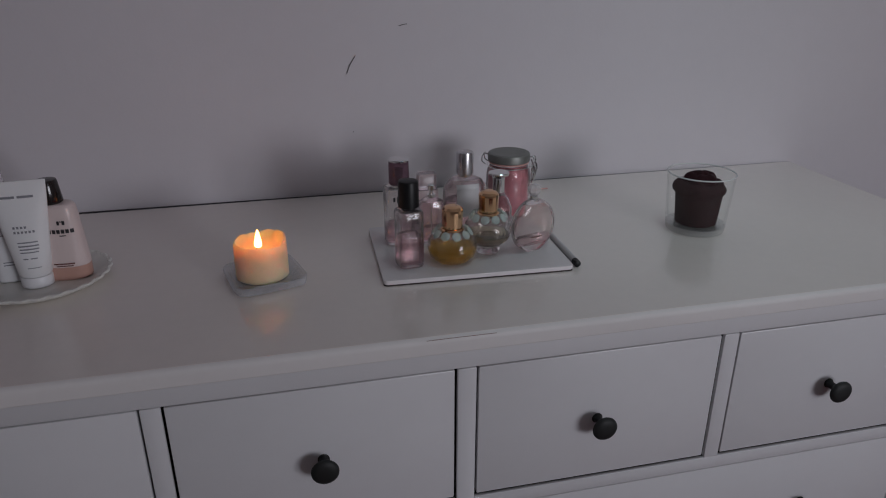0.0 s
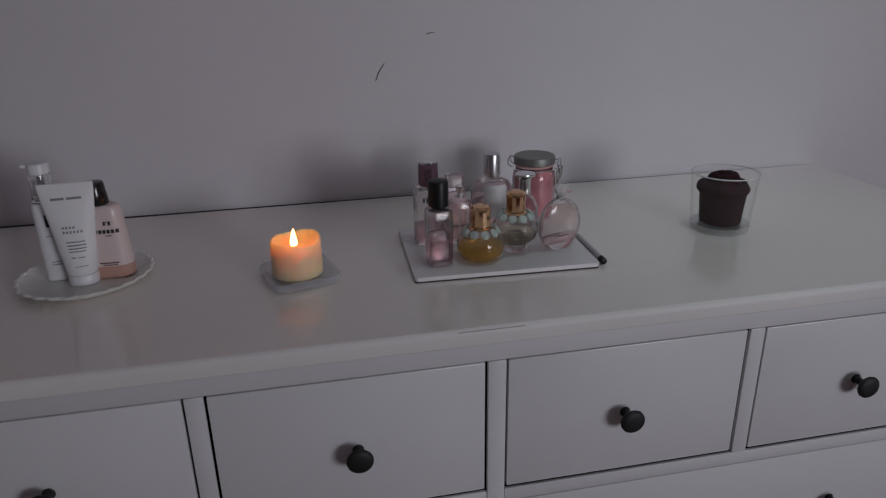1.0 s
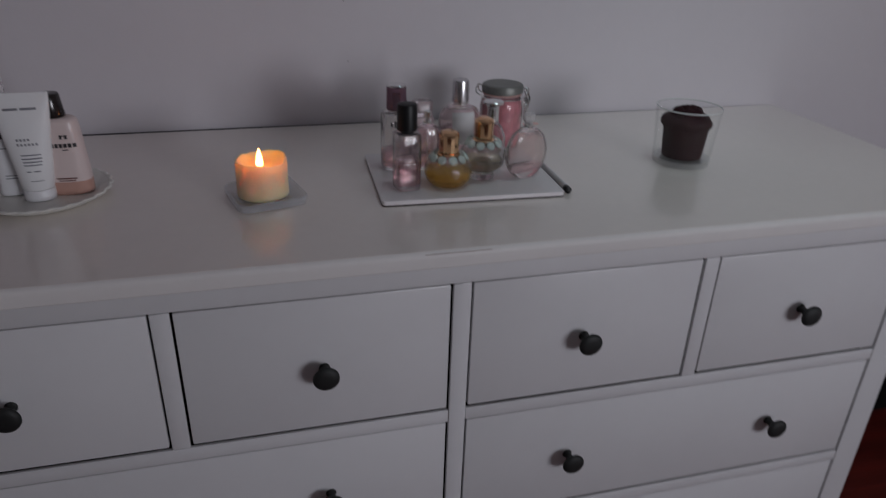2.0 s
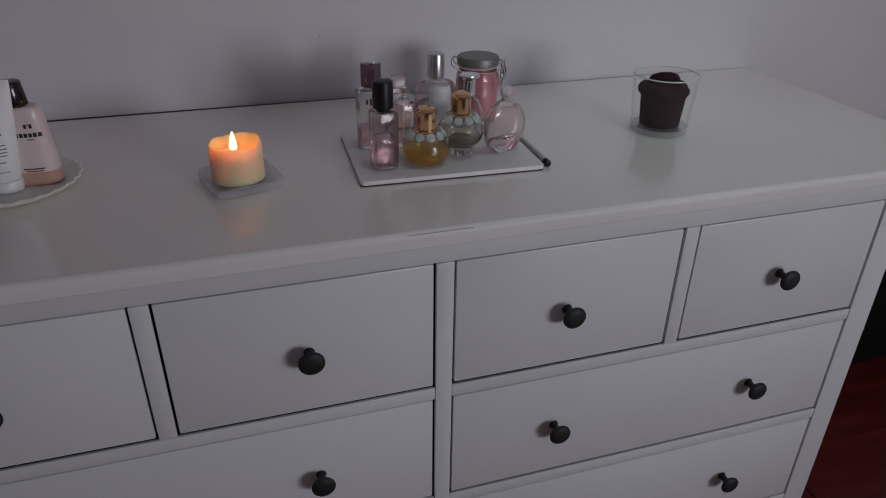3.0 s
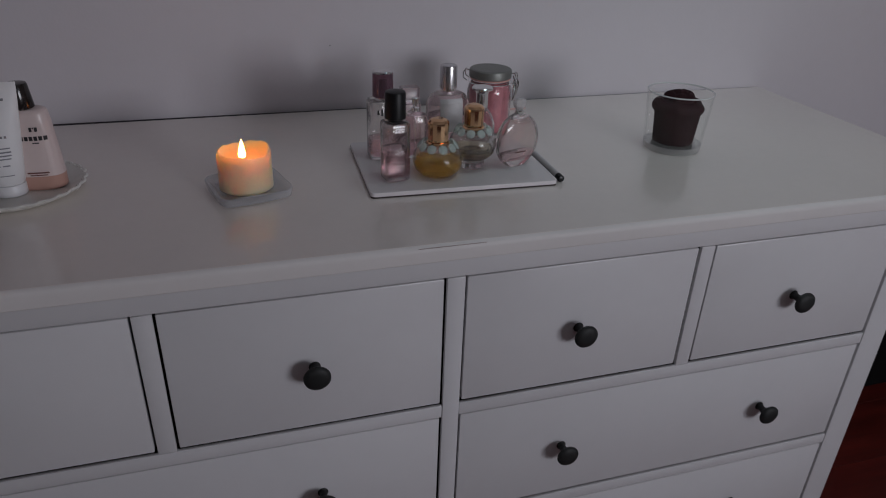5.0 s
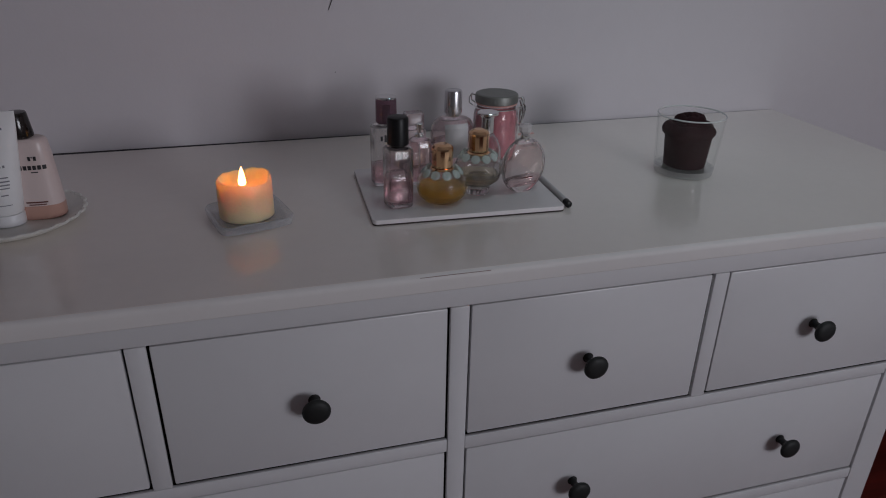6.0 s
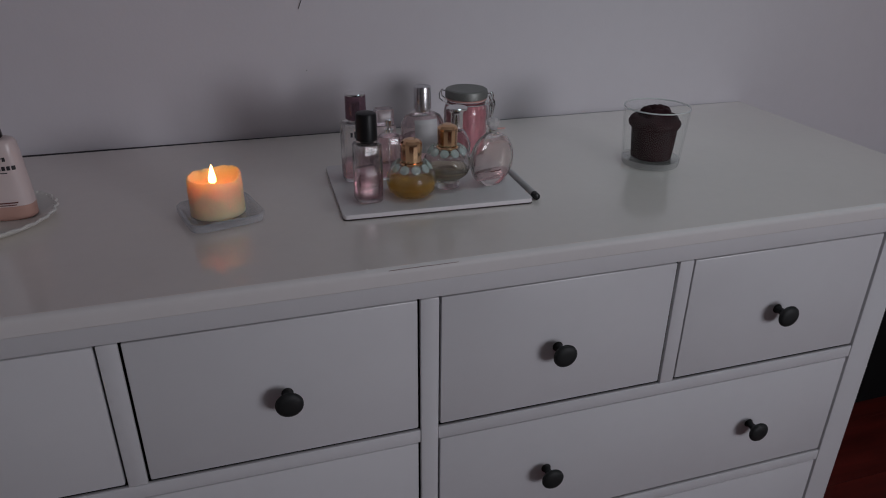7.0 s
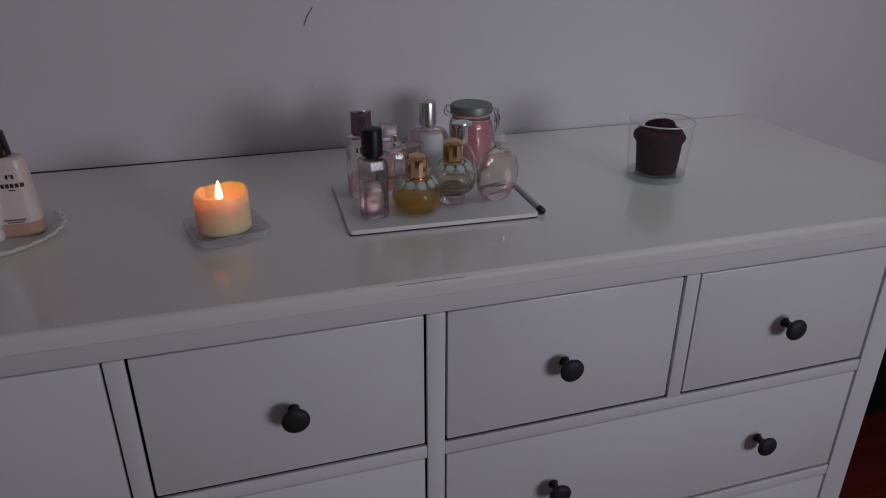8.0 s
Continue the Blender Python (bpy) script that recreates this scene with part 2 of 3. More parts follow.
def at_height(rows, z):
    for a, b in zip(rows, rows[1:]):
        if a[0] <= z <= b[0] and b[0] > a[0]:
            k = (z - a[0]) / (b[0] - a[0])
            return [a[i] + k * (b[i] - a[i]) for i in (1, 2, 3)]
    return rows[-1][1:]


def patch(rows, x0, x1, z0, z1, out=0.0006, n=8, nz=2):
    """A thin printed or glued patch on the front of a lofted body."""
    bm = bmesh.new()
    grid = []
    for k in range(nz + 1):
        z = z0 + (z1 - z0) * k / nz
        sx, sy, e = at_height(rows, z)
        line = []
        for i in range(n + 1):
            x = x0 + (x1 - x0) * i / n
            y = -sy * max(0.0, 1 - abs(x / sx) ** e) ** (1 / e)
            line.append(bm.verts.new((x, y - out, z)))
        grid.append(line)
    for a, b in zip(grid, grid[1:]):
        for i in range(n):
            bm.faces.new((a[i], a[i + 1], b[i + 1], b[i]))
    r = bmesh.ops.extrude_face_region(bm, geom=bm.faces[:])
    for v in r["geom"]:
        if isinstance(v, bmesh.types.BMVert):
            v.co.y += out * 0.7
    return bm


# ---- the room ----
X0, X1, Y0, Y1, H = -2.2, 2.2, -3.3, 0.09, 2.45
TH = 0.12


def structure(name, bm, mat, label, category):
    return tagged(part(name, bm, mat), label, category, "", "structure")


structure("wall_north", box(X0 - TH, X1 + TH, Y1, Y1 + TH, 0, H), WALL, "plain white painted wall behind the dresser", "wall")


def opening(along, a0, a1, b0, b1, c0, c1, za, zb):
    """A wall from a0 to a1 along one axis and b0 to b1 across, with an opening from c0 to c1."""
    bm = bmesh.new()
    for p0, p1, z0, z1 in ((a0, c0, 0, H), (c1, a1, 0, H), (c0, c1, 0, za), (c0, c1, zb, H)):
        if along == "x":
            box(p0, p1, b0, b1, z0, z1, bm=bm)
        else:
            box(b0, b1, p0, p1, z0, z1, bm=bm)
    return bm


structure("wall_south", opening("x", X0 - TH, X1 + TH, Y0 - TH, Y0, 0.95, 2.15, 1.0, 2.1), FARWALL, "unseen wall with a window opening, grey set for fill light", "wall")
structure("wall_west", box(X0 - TH, X0, Y0, Y1, 0, H), FARWALL, "plain unseen wall, grey set for fill light", "wall")
structure("wall_east", box(X1, X1 + TH, Y0, Y1, 0, H), WALL, "plain white painted wall", "wall")
# opening added only to hold the unseen lamp over the tabletop
ceiling = bmesh.new()
for cx0, cx1, cy0, cy1 in ((X0 - TH, 0.25, Y0 - TH, Y1 + TH), (0.85, X1 + TH, Y0 - TH, Y1 + TH), (0.25, 0.85, Y0 - TH, -0.85), (0.25, 0.85, -0.25, Y1 + TH)):
    box(cx0, cx1, cy0, cy1, H, H + 0.1, bm=ceiling)
structure("ceiling", ceiling, CEIL, "plain white ceiling with an opening added for the fill lamp", "ceiling")
floor = structure("floor", box(X0, X1, Y0, Y1, -0.1, -0.012), GAPDARK, "dark red-brown wooden plank floor", "floor")


# ---- dresser ----
TOP = 0.945
FACE = -0.487
dresser = thing("dresser", "white lacquered wooden chest with eight drawers and black knobs", "dresser")


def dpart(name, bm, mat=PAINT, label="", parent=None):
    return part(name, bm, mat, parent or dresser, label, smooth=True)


top = box(-0.90, 0.90, -0.4945, 0.084, TOP - 0.024, TOP, 0.0006, 1)
edge = bmesh.new()
prof = [(-0.4943, TOP - 0.024), (-0.4985, TOP - 0.0238), (-0.4997, TOP - 0.0225), (-0.5, TOP - 0.009), (-0.4992, TOP - 0.0045), (-0.4975, TOP - 0.0018), (-0.4943, TOP - 0.0003)]
ends = [[edge.verts.new((x, y, z)) for y, z in prof] for x in (-0.90, 0.90)]
for i in range(len(prof)):
    j = (i + 1) % len(prof)
    edge.faces.new((ends[0][i], ends[0][j], ends[1][j], ends[1][i]))
edge.faces.new(ends[0]), edge.faces.new(ends[1])
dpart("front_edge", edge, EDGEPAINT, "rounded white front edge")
for v in top.verts:
    if v.co.y > 0:
        v.co.y += -0.012 + 0.0155 * (v.co.x + 0.9) / 1.8
dpart("top", top, LITTOP, "glossy white tabletop with light and warmth put into its colour")
# dark strip added in the back gap to draw its black line
lip = box(-0.88, 0.88, 0.0745, 0.0885, TOP - 0.016, TOP - 0.0012)
dpart("gap_strip", lip, STRAND, "dark strip added in the gap behind the tabletop")
for sx in (-1, 1):
    a, b = sorted((sx * 0.738, sx * 0.787))
    dpart("leg", box(a, b, FACE, FACE + 0.024, 0, TOP - 0.0245, 0.0025))
    dpart("leg", box(a, b, 0.02, 0.065, 0, TOP - 0.0245, 0.0025))
    a, b = sorted((sx * 0.755, sx * 0.780))
    dpart("side_panel", box(a, b, FACE + 0.0242, 0.0195, 0.18, TOP - 0.0245, 0.001))
dpart("rail", box(-0.7375, 0.7375, FACE + 0.001, FACE + 0.007, 0.889, TOP - 0.0245, 0.0015))
for z0, z1 in ((0.658, 0.679), (0.432, 0.453), (0.175, 0.225)):
    for a, b in ((-0.7375, -0.0130), (0.0130, 0.7375)):
        dpart("rail", box(a, b, FACE + 0.001, FACE + 0.007, z0, z1, 0.0012))
dpart("stile", box(-0.0125, 0.0125, FACE, FACE + 0.007, 0.1755, 0.8885, 0.0015))
for x in (-0.379, 0.379):
    dpart("stile", box(x - 0.0115, x + 0.0115, FACE + 0.0005, FACE + 0.007, 0.6795, 0.8885, 0.0015))
dpart("back_panel", box(-0.7545, 0.7545, 0.03, 0.038, 0.18, TOP - 0.025), GAPDARK, "back board in the dark gap-shade colour")
# set close behind the drawers, its dark colour makes the gap shade
dpart("carcass", box(-0.737, 0.737, FACE + 0.0245, 0.029, 0.19, TOP - 0.026), GAPDARK, "inside of the chest, gap shade put into its dark colour")

knob_rows = [(-0.0003, 0.0074), (0.0010, 0.0077), (0.0024, 0.0060), (0.0080, 0.0052), (0.0125, 0.0060), (0.0165, 0.0090), (0.0200, 0.0132), (0.0226, 0.0164),
             (0.0246, 0.0176), (0.0268, 0.0173), (0.0288, 0.0155), (0.0304, 0.0120), (0.0312, 0.0070), (0.0314, 0.0020)]


def drawer(x0, x1, z0, z1, knobs):
    g = 0.0033
    y = FACE + 0.0018
    d = dpart("drawer", box(x0 + g, x1 - g, y, y + 0.02, z0 + g * 1.3, z1 - g * 0.6, 0.0022))
    for kx in knobs:
        k = part("knob", lathe(knob_rows, 28), BLACKIRON, d, "round black metal knob", smooth=True)
        k.matrix_basis = pose(kx, y, (z0 + z1) / 2 + (-0.003 if z1 > 0.8 else 0.002), 90, 0, 0)


LEFT, MID, RIGHT = 0.0125, 0.3675, 0.738
for s in (-1, 1):
    drawer(*sorted((s * LEFT, s * MID)), 0.679, 0.889, [s * 0.187])
    drawer(*sorted((s * 0.3905, s * RIGHT)), 0.679, 0.889, [s * 0.560])
    for z0, z1 in ((0.453, 0.658), (0.225, 0.432)):
        drawer(*sorted((s * LEFT, s * RIGHT)), z0, z1, [s * 0.187, s * 0.560])

part("worn_edge", tube([(-0.055, -0.4986, TOP - 0.0030), (-0.02, -0.4987, TOP - 0.0028), (0.010, -0.4985, TOP - 0.0030), (0.033, -0.4987, TOP - 0.0029)], 0.00035, 6), WORN, dresser, "worn brown scratch on the edge", smooth=True)
screw = bmesh.new()
bmesh.ops.create_uvsphere(screw, u_segments=10, v_segments=6, radius=0.0028)
part("screw", screw, WHITEPL, dresser, "small white screw cap", smooth=True, m=pose(0.7875, FACE + 0.004, 0.626))

# ---- black block beside the dresser ----
CZ = 0.77
chest = thing("cabinet", "shallow black block on the floor against the wall", "cabinet", 1.66, 0.055, 0)
part("body", box(-0.36, 0.36, -0.030, 0.032, 0.0245, CZ - 0.0205, 0.004), BLACKFAB, chest, smooth=True)
part("top", box(-0.365, 0.365, -0.035, 0.033, CZ - 0.020, CZ, 0.005), BLACKFAB, chest, smooth=True)
part("plinth", box(-0.35, 0.35, -0.022, 0.030, 0, 0.024, 0.001), BLACKFAB, chest)

# ---- scalloped dish with three bottles ----
DX, DY = -0.550, -0.216
dish = thing("dish", "white scalloped lace-edged dish on the dresser", "dish", DX, DY, TOP)


def scalloped(r0, r1, z0, z1, n=26, depth=0.0035):
    bm = bmesh.new()
    segs = n * 8
    rows = [(r0 * 0.94, 0.0, 0), (r0, z0 * 0.4, 0), (r1, z1, 1), (r1 + 0.0015, z1 + 0.0018, 1), (r1 - 0.001, z1 + 0.0032, 1), (r0, z0 + 0.003, 0)]
    rings = []
    for r, z, w in rows:
        ring = []
        for i in range(segs):
            a = 2 * math.pi * i / segs
            rr = r - w * depth * (1 - abs(math.sin(a * n / 2)))
            ring.append(bm.verts.new((rr * math.cos(a), rr * math.sin(a), z)))
        rings.append(ring)
    for a, b in zip(rings, rings[1:]):
        for i in range(segs):
            j = (i + 1) % segs
            bm.faces.new((a[i], a[j], b[j], b[i]))
    bm.faces.new(rings[0][::-1])
    bm.faces.new(rings[-1])
    return bm


part("plate", scalloped(0.074, 0.093, 0.004, 0.011), LACE, dish, smooth=True)
for i in range(52):
    a = 2 * math.pi * (i + 0.5) / 52
    b = bmesh.new()
    bmesh.ops.create_uvsphere(b, u_segments=8, v_segments=5, radius=0.0017)
    part("rim_bead", b, LACE, dish, smooth=True, m=pose(0.0885 * math.cos(a), 0.0885 * math.sin(a), 0.0125))
DZ = TOP + 0.0072


def body_rows(h, w, d, e, edge=0.004, top=1.0):
    """A bottle body with softened foot and shoulder."""
    return [(0, w - edge, d - edge, e), (edge * 0.3, w - edge * 0.35, d - edge * 0.35, e), (edge, w, d, e), (h - edge * 1.2, w * top, d * top, e),
            (h - edge * 0.35, w * top - edge * 0.4, d * top - edge * 0.4, e), (h, w * top - edge * 1.3, d * top - edge * 1.3, e)]


def inset(rows, t, base, z1):
    """The cavity of a vessel: its body drawn in by t, from base up to z1."""
    out = []
    zs = [base + (z1 - base) * k / 8 for k in range(9)]
    for i, z in enumerate(zs):
        sx, sy, e = at_height(rows, z)
        k = t + (0.0015 if i in (0, 8) else 0)
        out.append((z, max(0.001, sx - k), max(0.001, sy - k), e))
    return out


# squeeze tube standing on its cap
tube_thing = thing("squeeze_tube", "white squeeze tube of lotion standing on its cap", "tube", DX + 0.004, DY - 0.024, DZ, 4)
t_rows = [(0.016, 0.019, 0.0165, 2), (0.018, 0.0205, 0.0178, 2), (0.05, 0.0245, 0.0155, 2), (0.09, 0.0295, 0.0110, 2.1), (0.125, 0.0340, 0.0055, 2.3), (0.140, 0.0355, 0.0022, 3), (0.1475, 0.0360, 0.0012, 4)]
part("body", loft(t_rows, 40), CREAMTUBE, tube_thing, smooth=True)
part("cap", loft([(0, 0.0190, 0.0165, 2), (0.001, 0.0200, 0.0174, 2), (0.0145, 0.0204, 0.0176, 2), (0.0156, 0.0196, 0.0168, 2)], 40), WHITEPL, tube_thing, "white screw cap", smooth=True)
for k in range(10):
    x = -0.034 + k * 0.0072
    part("crimp", box(x, x + 0.0012, -0.0016, 0.0016, 0.1405, 0.1468), CREAMTUBE, tube_thing)


def bars(owner, rows, spec, mat, name="print_bar"):
    for x0, x1, z0, z1 in spec:
        part(name, patch(rows, x0, x1, z0, z1), mat, owner)


bars(tube_thing, t_rows, [(-0.020, -0.003, 0.1255, 0.1285), (0.000, 0.019, 0.1255, 0.1285)], PRINTGREY)
bars(tube_thing, t_rows, [(-0.012, -0.0095, 0.0855, 0.0885), (-0.0075, -0.005, 0.0855, 0.0885), (-0.003, -0.0005, 0.0855, 0.0885), (0.0015, 0.004, 0.0855, 0.0885)], PRINTGREY)
bars(tube_thing, t_rows, [(-0.012 + 0.0045 * k, -0.0095 + 0.0045 * k, 0.079, 0.082) for k in range(6)], PRINTGREY)
bars(tube_thing, t_rows, [(-0.010, 0.014, 0.0655, 0.0670), (-0.010, 0.0145, 0.0605, 0.0622), (-0.009, 0.014, 0.0560, 0.0576), (-0.009, 0.013, 0.0518, 0.0532), (-0.007, -0.001, 0.043, 0.0444), (0.002, 0.010, 0.043, 0.0444), (-0.004, 0.012, 0.030, 0.0308)], PRINTGREY)

# flat pale pink lotion bottle
flat = thing("lotion_bottle", "pale pink lotion bottle with a black cap", "bottle", DX + 0.034, DY - 0.002, DZ, -6)
f_rows = [(0, 0.033, 0.018, 2.6), (0.002, 0.036, 0.0195, 2.6), (0.02, 0.0365, 0.020, 2.7), (0.09, 0.0318, 0.0175, 2.9), (0.103, 0.0300, 0.0165, 3), (0.1065, 0.0285, 0.0150, 3), (0.1085, 0.025, 0.013, 3)]
part("body", loft(f_rows[2:], 44), PALEPINK, flat, smooth=True)
part("base", loft([f_rows[0], f_rows[1], (0.0198, 0.0362, 0.0198, 2.7)], 44), PEACH, flat, "peach-coloured lower edge", smooth=True)
part("cap", lathe([(0.1086, 0.0145), (0.110, 0.0165), (0.112, 0.0168), (0.139, 0.0138), (0.141, 0.0128), (0.1415, 0.010)], 36), BROWNCAP, flat, "black tapered cap", smooth=True)
bars(flat, f_rows, [(0.0095, 0.0125, 0.0815, 0.0870), (0.0135, 0.0148, 0.0850, 0.0870), (0.0158, 0.0190, 0.0815, 0.0870)], PRINT)
bars(flat, f_rows, [(-0.004 + 0.0056 * k, 0.0000 + 0.0056 * k, 0.0695, 0.0750) for k in range(6)] + [(0.010, 0.018, 0.0655, 0.0667)], PRINT)
bars(flat, f_rows, [(-0.004, 0.022, 0.0245, 0.0262), (-0.001, 0.020, 0.0215, 0.0228)], PRINTRED)

# tall pump bottle
tall = thing("spray_bottle", "tall clear bottle with white label and white cap", "bottle", DX - 0.033, DY + 0.002, DZ, 8)
p_rows = body_rows(0.118, 0.0185, 0.0150, 3.5)
part("body", loft(p_rows, 36), WHITEPL, tall, "white printed bottle body", smooth=True)
n_rows = [(0.1182, 0.0165, 0.0135, 2.6), (0.122, 0.0160, 0.0135, 2.2), (0.152, 0.0145, 0.0135, 2), (0.157, 0.0138, 0.0132, 2)]
part("neck", shell(n_rows, inset(n_rows, 0.002, 0.1195, 0.156), 32), GLASS, tall, "clear plastic collar", smooth=True)
part("pump", lathe([(0.1205, 0.005), (0.155, 0.005)], 20), SILVER, tall, "silver pump inside the collar", smooth=True)
part("cap", lathe([(0.1572, 0.0134), (0.158, 0.0143), (0.170, 0.0140), (0.1718, 0.0130), (0.1725, 0.010)], 32), WHITEPL, tall, "white cap", smooth=True)
part("nozzle", box(-0.021, -0.0125, -0.003, 0.003, 0.1665, 0.1712, 0.001), WHITEPL, tall, smooth=True)
bars(tall, p_rows, [(-0.0035, 0.0075, 0.083, 0.101)], PRINT)
bars(tall, p_rows, [(-0.006, 0.012, 0.069, 0.0702), (-0.006, 0.011, 0.030, 0.0312), (-0.006, 0.009, 0.026, 0.0272)], PRINTGREY)

# ---- candle on a glass coaster ----
CX, CY = -0.247, -0.277
coaster = thing("coaster", "square frosted glass coaster under the candle", "coaster", CX + 0.004, CY - 0.003, TOP, 14)
c_rows = [(0, 0.047, 0.047, 6), (0.0015, 0.0500, 0.0500, 6), (0.0060, 0.0515, 0.0515, 6), (0.0115, 0.0520, 0.0520, 6), (0.0132, 0.0505, 0.0505, 6), (0.0130, 0.0470, 0.0470, 6), (0.0100, 0.0440, 0.0440, 5), (0.0088, 0.0400, 0.0400, 5)]
slab_glass = loft(c_rows, 96, wobble=0.0011)
for v in slab_glass.verts:
    v.co.z = max(v.co.z, 0)
part("plate", slab_glass, FROST, coaster, smooth=True)
WH = 0.905
candle = thing("candle", "burning ivory pillar candle with a melted uneven rim", "candle", CX + 0.002, CY - 0.007, TOP + 0.0090, 0)


def wax_body():
    bm = bmesh.new()
    segs = 56
    R = 0.0365
    spec = [(0.0, 0.95, 0), (0.0015, 1.0, 0), (0.02, 1.0, 0), (0.04, 0.995, 0.5), (0.055, 0.985, 1), (0.0592, 0.955, 1), (0.0595, 0.90, 1), (0.056, 0.85, 1), (0.048, 0.76, 0.6), (0.0435, 0.6, 0.2), (0.042, 0.3, 0), (0.0418, 0.08, 0)]
    rings = []
    for z, k, w in spec:
        ring = []
        for i in range(segs):
            a = 2 * math.pi * i / segs
            # rim: high on the far side and one shoulder, low where it has melted
            dz = 0.0028 * math.cos(a - 1.9) + 0.0016 * math.sin(2 * a + 0.4) - 0.0014 * math.sin(a) + 0.0012 * math.sin(3 * a) + 0.0016 * math.cos(a) + 0.0022 * noise.noise((math.cos(a) * 2.5, math.sin(a) * 2.5, 3.0))
            dr = 1 + 0.012 * noise.noise((math.cos(a) * 1.4, math.sin(a) * 1.4, z * 25))
            ring.append(bm.verts.new((R * k * dr * math.cos(a), R * k * dr * math.sin(a), z * WH + w * dz)))
        rings.append(ring)
    for a, b in zip(rings, rings[1:]):
        for i in range(segs):
            j = (i + 1) % segs
            bm.faces.new((a[i], a[j], b[j], b[i]))
    bm.faces.new(rings[0][::-1])
    bm.faces.new(rings[-1])
    return bm


part("wax", wax_body(), WAX, candle, "translucent ivory wax", smooth=True)
part("wick", tube([(-0.0042, -0.002, 0.0355), (-0.0044, -0.002, 0.041), (-0.0040, -0.002, 0.0445)], 0.0009, 6), WICK, candle, "charred wick", smooth=True)
part("flame", loft([(0.0415, 0.0030, 0.0024, 2), (0.0430, 0.0049, 0.0038, 2), (0.0460, 0.0052, 0.0040, 2), (0.0500, 0.0047, 0.0036, 2), (0.0550, 0.0038, 0.0029, 2), (0.0600, 0.0027, 0.0021, 2), (0.0645, 0.0014, 0.0011, 2), (0.0670, 0.0004, 0.0003, 2)], 18), FLAME, candle, "bright candle flame", smooth=True, m=pose(-0.0040, -0.002, 0.0018, 0, 2, 0))

# ---- flat white tray with perfume bottles ----
TX, TY = 0.0603, -0.2435
tray = thing("tray", "flat white board with a painted shadow line below, used as a perfume tray", "tray", TX, TY, TOP, -2)


def slab(hw, hd, r, z0, z1, e=0.001):
    bm = bmesh.new()
    def ring(k, z):
        out = []
        for cx, cy, a0 in ((1, 1, 0), (-1, 1, 90), (-1, -1, 180), (1, -1, 270)):
            for s in range(7):
                a = radians(a0 + s * 15)
                out.append(bm.verts.new((cx * (hw - r) + (r - k) * math.cos(a), cy * (hd - r) + (r - k) * math.sin(a), z)))
        return out
    rings = [ring(e, z0), ring(0, z0 + e), ring(0, z1 - e), ring(e, z1)]
    n = len(rings[0])
    for a, b in zip(rings, rings[1:]):
        for i in range(n):
            j = (i + 1) % n
            bm.faces.new((a[i], a[j], b[j], b[i]))
    bm.faces.new(rings[0][::-1])
    bm.faces.new(rings[-1])
    return bm


# thin strip added for the shadow line below the board
part("underside", slab(0.1390, 0.1065, 0.0065, 0, 0.0020, 0.0002), TRAYSHADOW, tray, "thin underside with the shadow line in its dark colour", smooth=True)
part("board", slab(0.1392, 0.1067, 0.0070, 0.0021, 0.0085, 0.0006), TRAYWHITE, tray, "white board", smooth=True)
TZ = TOP + 0.0086


def vessel(owner, rows, wall, base, fill, liquid, mat=SHELL, top=None, segs=40):
    """A thick glass body with a cavity, and the liquid that fills part of it."""
    zt = top or rows[-1][0] - wall * 1.3
    cav = inset(rows, wall, base, zt)
    part("body", shell(rows, cav, segs), mat, owner, smooth=True)
    if liquid:
        part("liquid", loft(inset(rows, wall - 0.0004, base - 0.0004, base + (zt - base) * fill), segs), liquid, owner, smooth=True)


# square bottle with black cap
b1 = thing("perfume_bottle", "square clear perfume bottle with black cap and pale pink liquid", "perfume bottle", -0.037, -0.297, TZ, 10, "perfume bottles")
r = body_rows(0.0865, 0.0184, 0.0175, 5, 0.0035)
vessel(b1, r, 0.0022, 0.007, 0.52, LIQPINK)
part("collar", lathe([(0.0866, 0.0105), (0.0898, 0.0105)], 28), BLACKCAP, b1, smooth=True)
part("cap", lathe([(0.0900, 0.0140), (0.0908, 0.0150), (0.1255, 0.0146), (0.1278, 0.0136), (0.1285, 0.0115)], 36), BLACKCAP, b1, "glossy black cap", smooth=True)

# tall bottle with purple cap
b2 = thing("perfume_bottle", "tall clear perfume bottle with translucent purple cap", "perfume bottle", -0.034, -0.203, TZ, 4, "perfume bottles")
r = body_rows(0.0915, 0.0232, 0.0185, 5, 0.003)
vessel(b2, r, 0.0022, 0.006, 0.32, LIQPINK)
part("collar", lathe([(0.0916, 0.0125), (0.0950, 0.0125)], 28), CHROME, b2, "silver collar", smooth=True)
part("cap", lathe([(0.0952, 0.0150), (0.0960, 0.0158), (0.1305, 0.0154)], 36), GLASSPURPLE, b2, "smoky purple cap", smooth=True)
part("cap_core", lathe([(0.0955, 0.006), (0.1195, 0.006)], 20), BLACKCAP, b2, smooth=True)
part("cap_top", lathe([(0.1307, 0.0157), (0.1325, 0.0157), (0.1339, 0.0145)], 36), CHROME, b2, "silver cap top", smooth=True)
part("label", patch(r, -0.0085, 0.0115, 0.052, 0.064), LABELPINK, b2, "faded peach label")
for k in range(5):
    x = -0.014 + 0.0058 * k
    part("print_bar", patch(r, x, x + 0.0032, 0.072 - 0.002 * (k % 2), 0.079 + 0.0015 * (k % 3)), PRINT, b2)

# small atomiser
b3 = thing("perfume_bottle", "small clear atomiser bottle with silver sprayer", "perfume bottle", 0.014, -0.212, TZ, 6, "perfume bottles")
